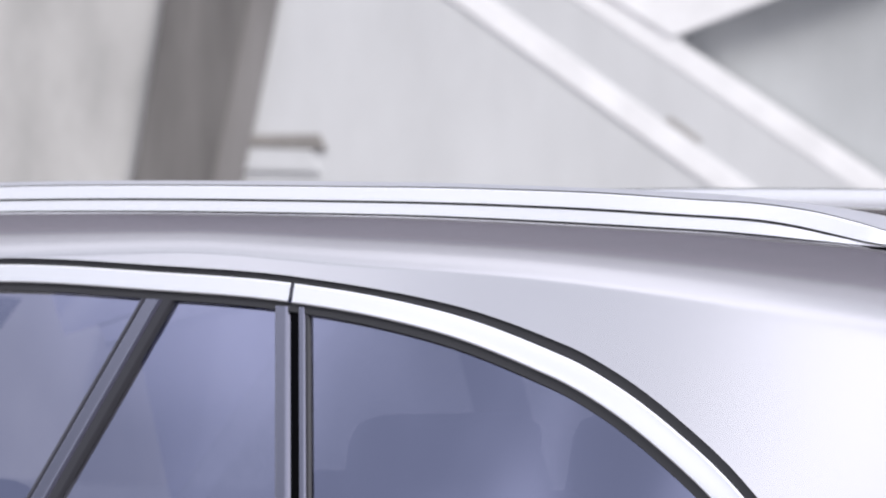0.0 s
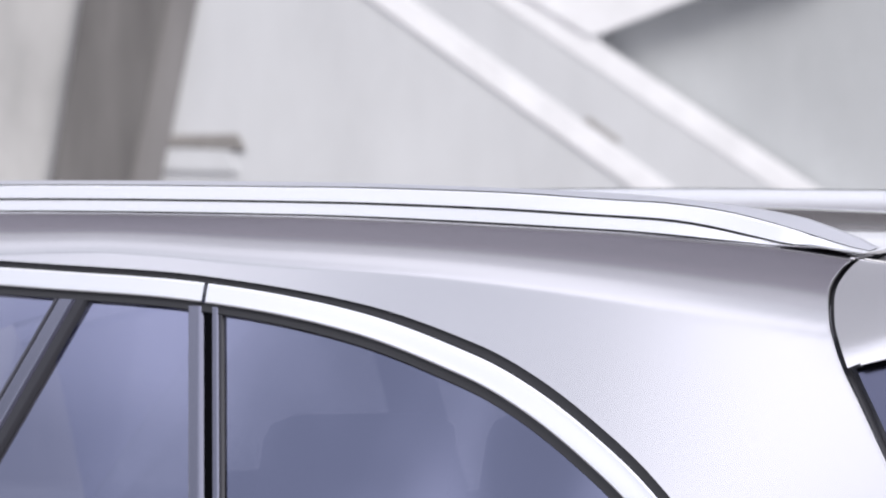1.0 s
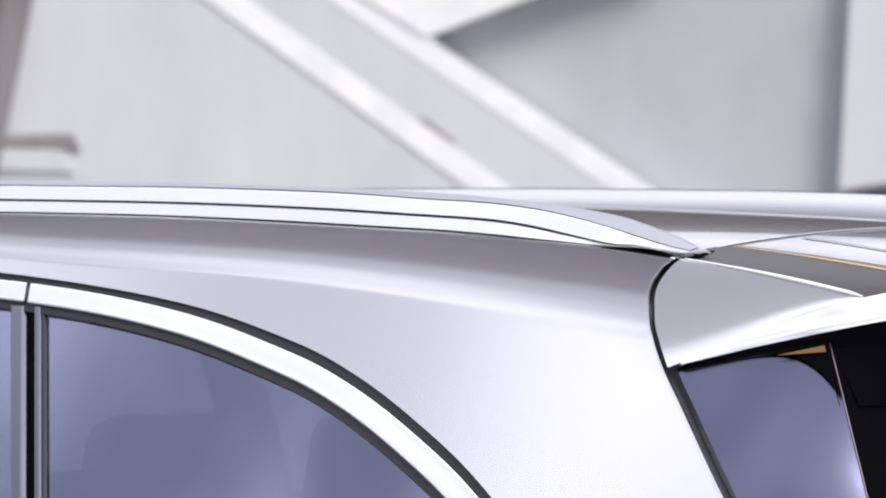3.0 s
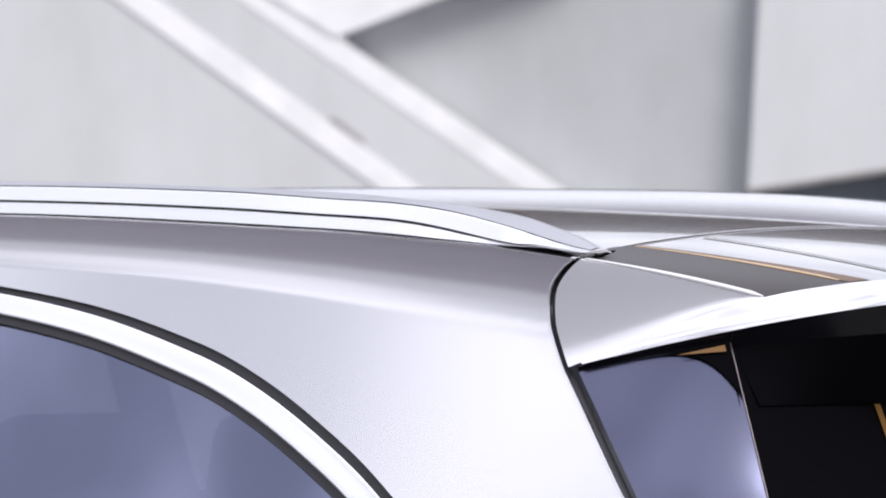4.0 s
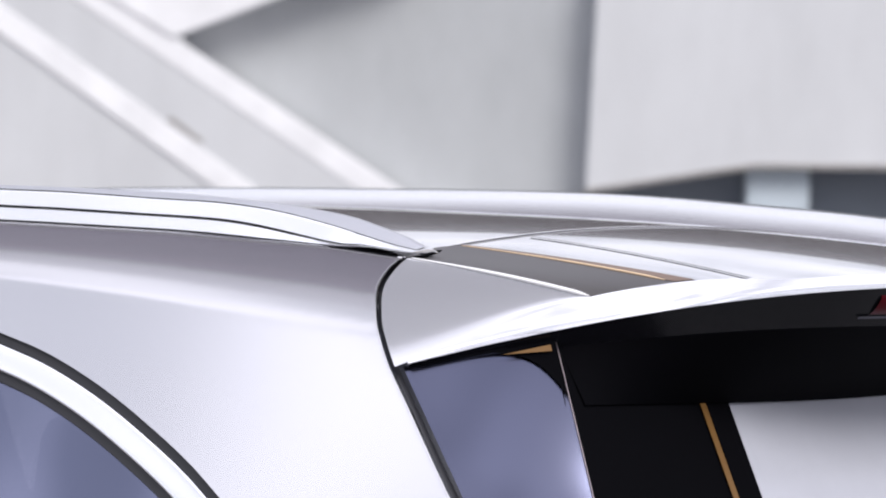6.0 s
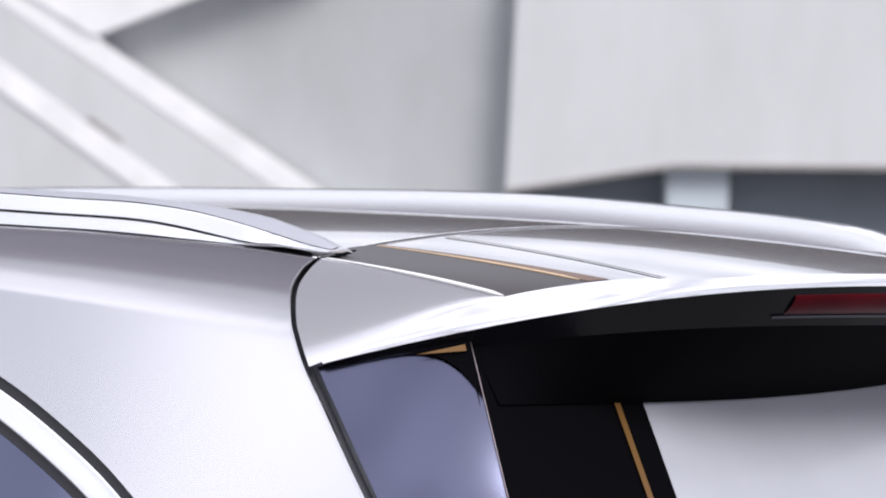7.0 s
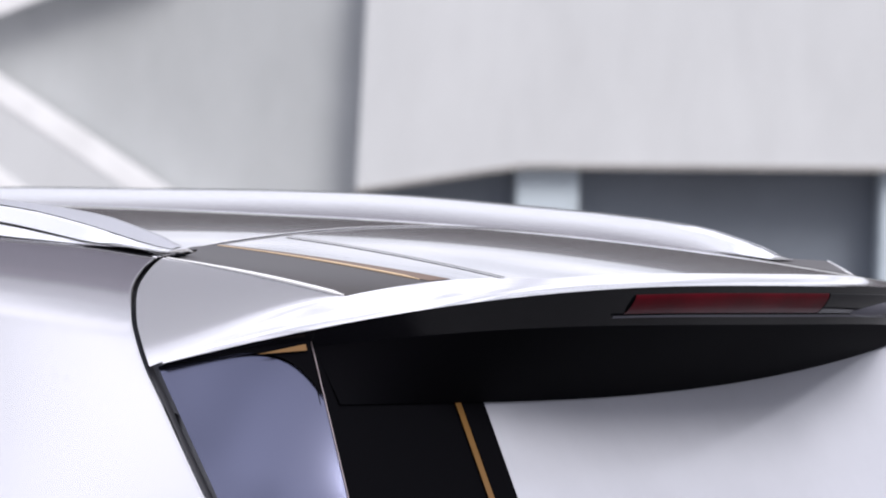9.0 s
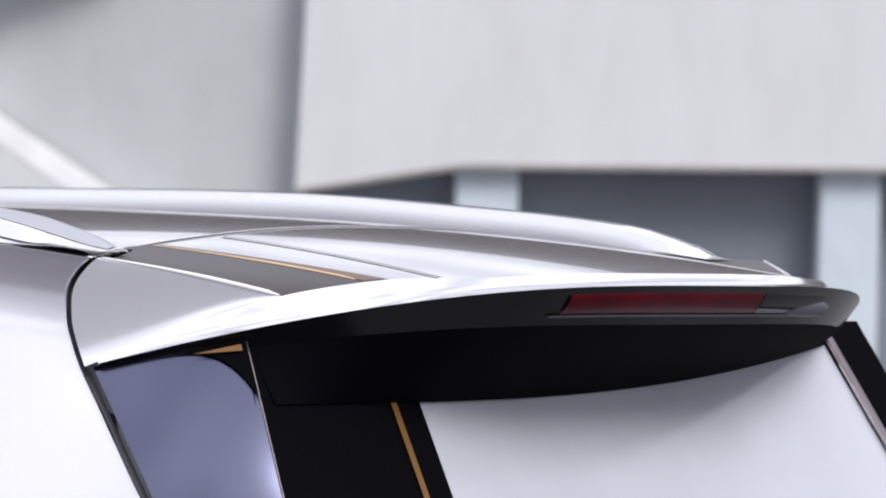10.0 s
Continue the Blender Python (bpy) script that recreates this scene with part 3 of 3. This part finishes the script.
for x, ys in ((-2.25, (-0.36, 0.36)), (-1.25, (-0.36, 0.0, 0.36))):
    for y in ys:
        seat = part("seat_back", cushion(x, y, 0.95, 0.12, 0.40 if len(ys) == 3 else 0.48, 0.32 if len(ys) == 3 else 0.14, 0.25), UPHOLSTERY, car, "dark upholstered seat back")
        part("headrest", cushion(x + 0.10, y, 1.24 if len(ys) == 3 else 1.10, 0.09, 0.26, 0.13, 0.2), UPHOLSTERY, seat)
part("underbody", box(-4.1, 0.2, -0.75, 0.75, 0.24, 0.42, 0.03), INSIDE, car, "dark underbody")
for x in (-3.55, -0.72):
    for sg in (-1, 1):
        wheel = tagged(new("wheel"))
        wheel.parent = car

        def tyre(u, v, x=x, sg=sg):
            a, b = 2 * math.pi * u, 2 * math.pi * v
            r = 0.285 + 0.062 * math.cos(b)
            return Vector((x + r * math.cos(a), sg * (0.83 + 0.11 * math.sin(b)), 0.345 + r * math.sin(a)))
        part("tyre", grid(tyre, 40, 12), TYRE, wheel)

        def rim(u, v, x=x, sg=sg):
            a = 2 * math.pi * u
            r = 0.02 + 0.22 * v
            return Vector((x + r * math.cos(a), sg * (0.90 - 0.02 * math.cos(5 * a) * v), 0.345 + r * math.sin(a)))
        part("rim", grid(rim, 40, 6), ALLOY, wheel, "silver alloy rim")

# ---- the building behind, in its own frame: r to the right, z up, d away ----
EYE0 = Vector((3.4125, -4.3306, 0))
AHEAD = Vector((-0.6871, 0.7266, 0))
RIGHT = Vector((0.7266, 0.6871, 0))


def at(r, z, d=26.0):
    return EYE0 + AHEAD * d + RIGHT * r * d / 26.0 + Vector((0, 0, 1.65 + (z - 1.65) * d / 26.0))


def slab(points, d0, d1, bevel=0.0):
    """A prism over a polygon of (r, z), from depth d0 to d1."""
    bm = bmesh.new()
    front = [bm.verts.new(at(r, z, d0)) for r, z in points]
    back = [bm.verts.new(at(r, z, d0) + AHEAD * (d1 - d0)) for r, z in points]
    n = len(points)
    bm.faces.new(front)
    bm.faces.new(list(reversed(back)))
    for i in range(n):
        bm.faces.new((front[i], back[i], back[(i + 1) % n], front[(i + 1) % n]))
    if bevel:
        bmesh.ops.bevel(bm, geom=list(bm.edges), offset=bevel, segments=2, affect='EDGES', profile=0.5)
    return bm


def structure(name, bm, mat, label, category="wall"):
    ob = part(name, bm, mat, None, "", smooth=False)
    return tagged(ob, label, category, kind="structure")


ground = structure("ground", grid(lambda u, v: Vector((-300 + 600 * u, -300 + 600 * v, 0)), 8, 8), ASPHALT, "grey paved forecourt reaching to the horizon", "ground")
structure("wall_west", slab([(-16, -0.1), (-0.5, -0.1), (-1.3, 2.9), (-16, 2.9)], 26.468, 26.9), CONCRETE, "pale concrete wall of the building")
structure("wall_east", slab([(0.92, 1.67), (1.77, 1.82), (3.88, 1.86), (16, 1.94), (16, 2.9), (0.96, 2.9), (0.95, 2.64)], 26.48, 27.2), CONCRETE, "pale overhanging concrete wall above windows")
structure("wall_recess", slab([(-2.0, -0.1), (0.95, -0.1), (0.95, 2.95), (-2.0, 2.95)], 26.70, 27.3), CONCRETE_SHADE, "recessed concrete wall, its shade partly put into the grey")
structure("canopy", slab([(-1.9, 2.8), (-1.21, 2.40), (-0.72, 2.60), (0.1, 2.9), (-1.9, 2.9)], 26.44, 27.0), STONE, "pale slanting canopy over the recess", "canopy")
# Out of view above the walls; added for the dark band on the roof.
structure("roof_reflection_block", slab([(-16, 2.9), (16, 2.9), (16, 5.8), (-16, 5.8)], 26.9, 30.0), ROOF_REFLECTION, "unseen dark block added so the car roof reflects a dark band")
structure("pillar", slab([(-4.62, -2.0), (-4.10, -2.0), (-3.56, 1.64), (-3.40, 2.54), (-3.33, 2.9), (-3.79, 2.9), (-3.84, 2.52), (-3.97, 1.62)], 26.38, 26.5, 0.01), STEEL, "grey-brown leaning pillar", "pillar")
structure("pillar_lit_side", slab([(-4.12, -2.0), (-3.94, -2.0), (-3.40, 1.64), (-3.24, 2.54), (-3.17, 2.9), (-3.35, 2.9), (-3.41, 2.54), (-3.57, 1.64)], 26.42, 26.5, 0.01), PILLAR_LIT, "side of the leaning pillar, painted lighter where light falls", "pillar")
# inclined parapet with two pale copings
structure("ramp_wall", slab([(-2.7, 2.9), (-2.07, 2.9), (-1.57, 2.58), (-0.11, 1.65), (1.6, 0.55), (0.3, 0.7), (-0.86, 1.64), (-2.21, 2.56)], 26.46, 26.6), CONCRETE, "pale sloping concrete ramp wall")


def coping(r0, z0, r1, z1, w, d):
    k = Vector((r1 - r0, z1 - z0)).normalized()
    nx, nz = -k.y * w / 2, k.x * w / 2
    a, b = (r0 - 0.33 * (r1 - r0), z0 - 0.33 * (z1 - z0)), (r1 + 1.0 * (r1 - r0), z1 + 1.0 * (z1 - z0))
    return slab([(a[0] - nx, a[1] - nz), (b[0] - nx, b[1] - nz), (b[0] + nx, b[1] + nz), (a[0] + nx, a[1] + nz)], d, d + 0.2, 0.003)


structure("trim", coping(-2.225, 2.555, -0.875, 1.635, 0.125, 26.455), STONE, "white coping along the ramp", "coping")
structure("trim_upper", coping(-1.58, 2.565, -0.12, 1.635, 0.125, 26.455), STONE, "white coping along the ramp", "coping")
# A block proud of the wall; the slot's shade is its brown colour.
structure("slot", slab([(-3.45, 1.79), (-2.97, 1.775), (-3.01, 1.86), (-3.45, 1.845)], 26.445, 26.52, 0.006), DIRT_SHADE, "slot in the concrete wall, its shade painted on a block", "slot")
structure("slot_ledge", slab([(-3.42, 1.66), (-3.0, 1.66), (-3.06, 1.775), (-3.42, 1.775)], 26.445, 26.47, 0.006), CONCRETE, "pale ledge under the slot", "ledge")
structure("stain_joint", slab([(-1.24, 1.975), (-1.21, 1.99), (-1.04, 1.87), (-1.06, 1.855)], 26.456, 26.47, 0.004), DIRT_SHADE, "weathered joint in the ramp wall", "joint")
structure("trim_overhang", slab([(0.92, 1.655), (1.77, 1.80), (3.88, 1.838), (16, 1.90), (16, 1.935), (3.88, 1.862), (1.77, 1.825), (0.92, 1.675)], 26.46, 26.9), DIRT_SHADE, "weathered brown drip edge of the overhang", "trim")
structure("wall_bay", slab([(-16, -0.1), (-4.0, -0.1), (-3.75, 1.62), (-3.6, 2.9), (-16, 2.9)], 26.455, 26.47), MOTTLED, "mottled, darker grey concrete bay beside the pillar")
structure("window_1", slab([(0.9, 0), (16, 0), (16, 2.1), (0.9, 2.1)], 26.8, 26.95), LOW_WINDOW, "dark strip window under the wall", "window")
structure("post_1", slab([(1.74, 0), (2.06, 0), (2.06, 2.0), (1.74, 2.0)], 26.56, 26.78, 0.01), POST, "pale post between windows", "post")
structure("post_2", slab([(3.62, 0), (3.93, 0), (3.93, 2.0), (3.62, 2.0)], 26.56, 26.78, 0.01), POST, "pale post between windows", "post")

# unseen blocks behind the camera, added to shape reflections in the paint
structure("reflection_block_mid", box(-80, 5, -60, -50, 0, 21.0), STONE, "unseen pale block added to grade the paint's reflections")
structure("reflection_block_tall", box(5.2, 95, -62, -50, 0, 46.0), CONCRETE, "unseen tall block added so the spoiler flank reflects grey")
structure("reflection_block_low", box(-60, 60, -34, -26, 0, 8.2), OPPOSITE, "unseen grey block added so the side panel reflects dark")
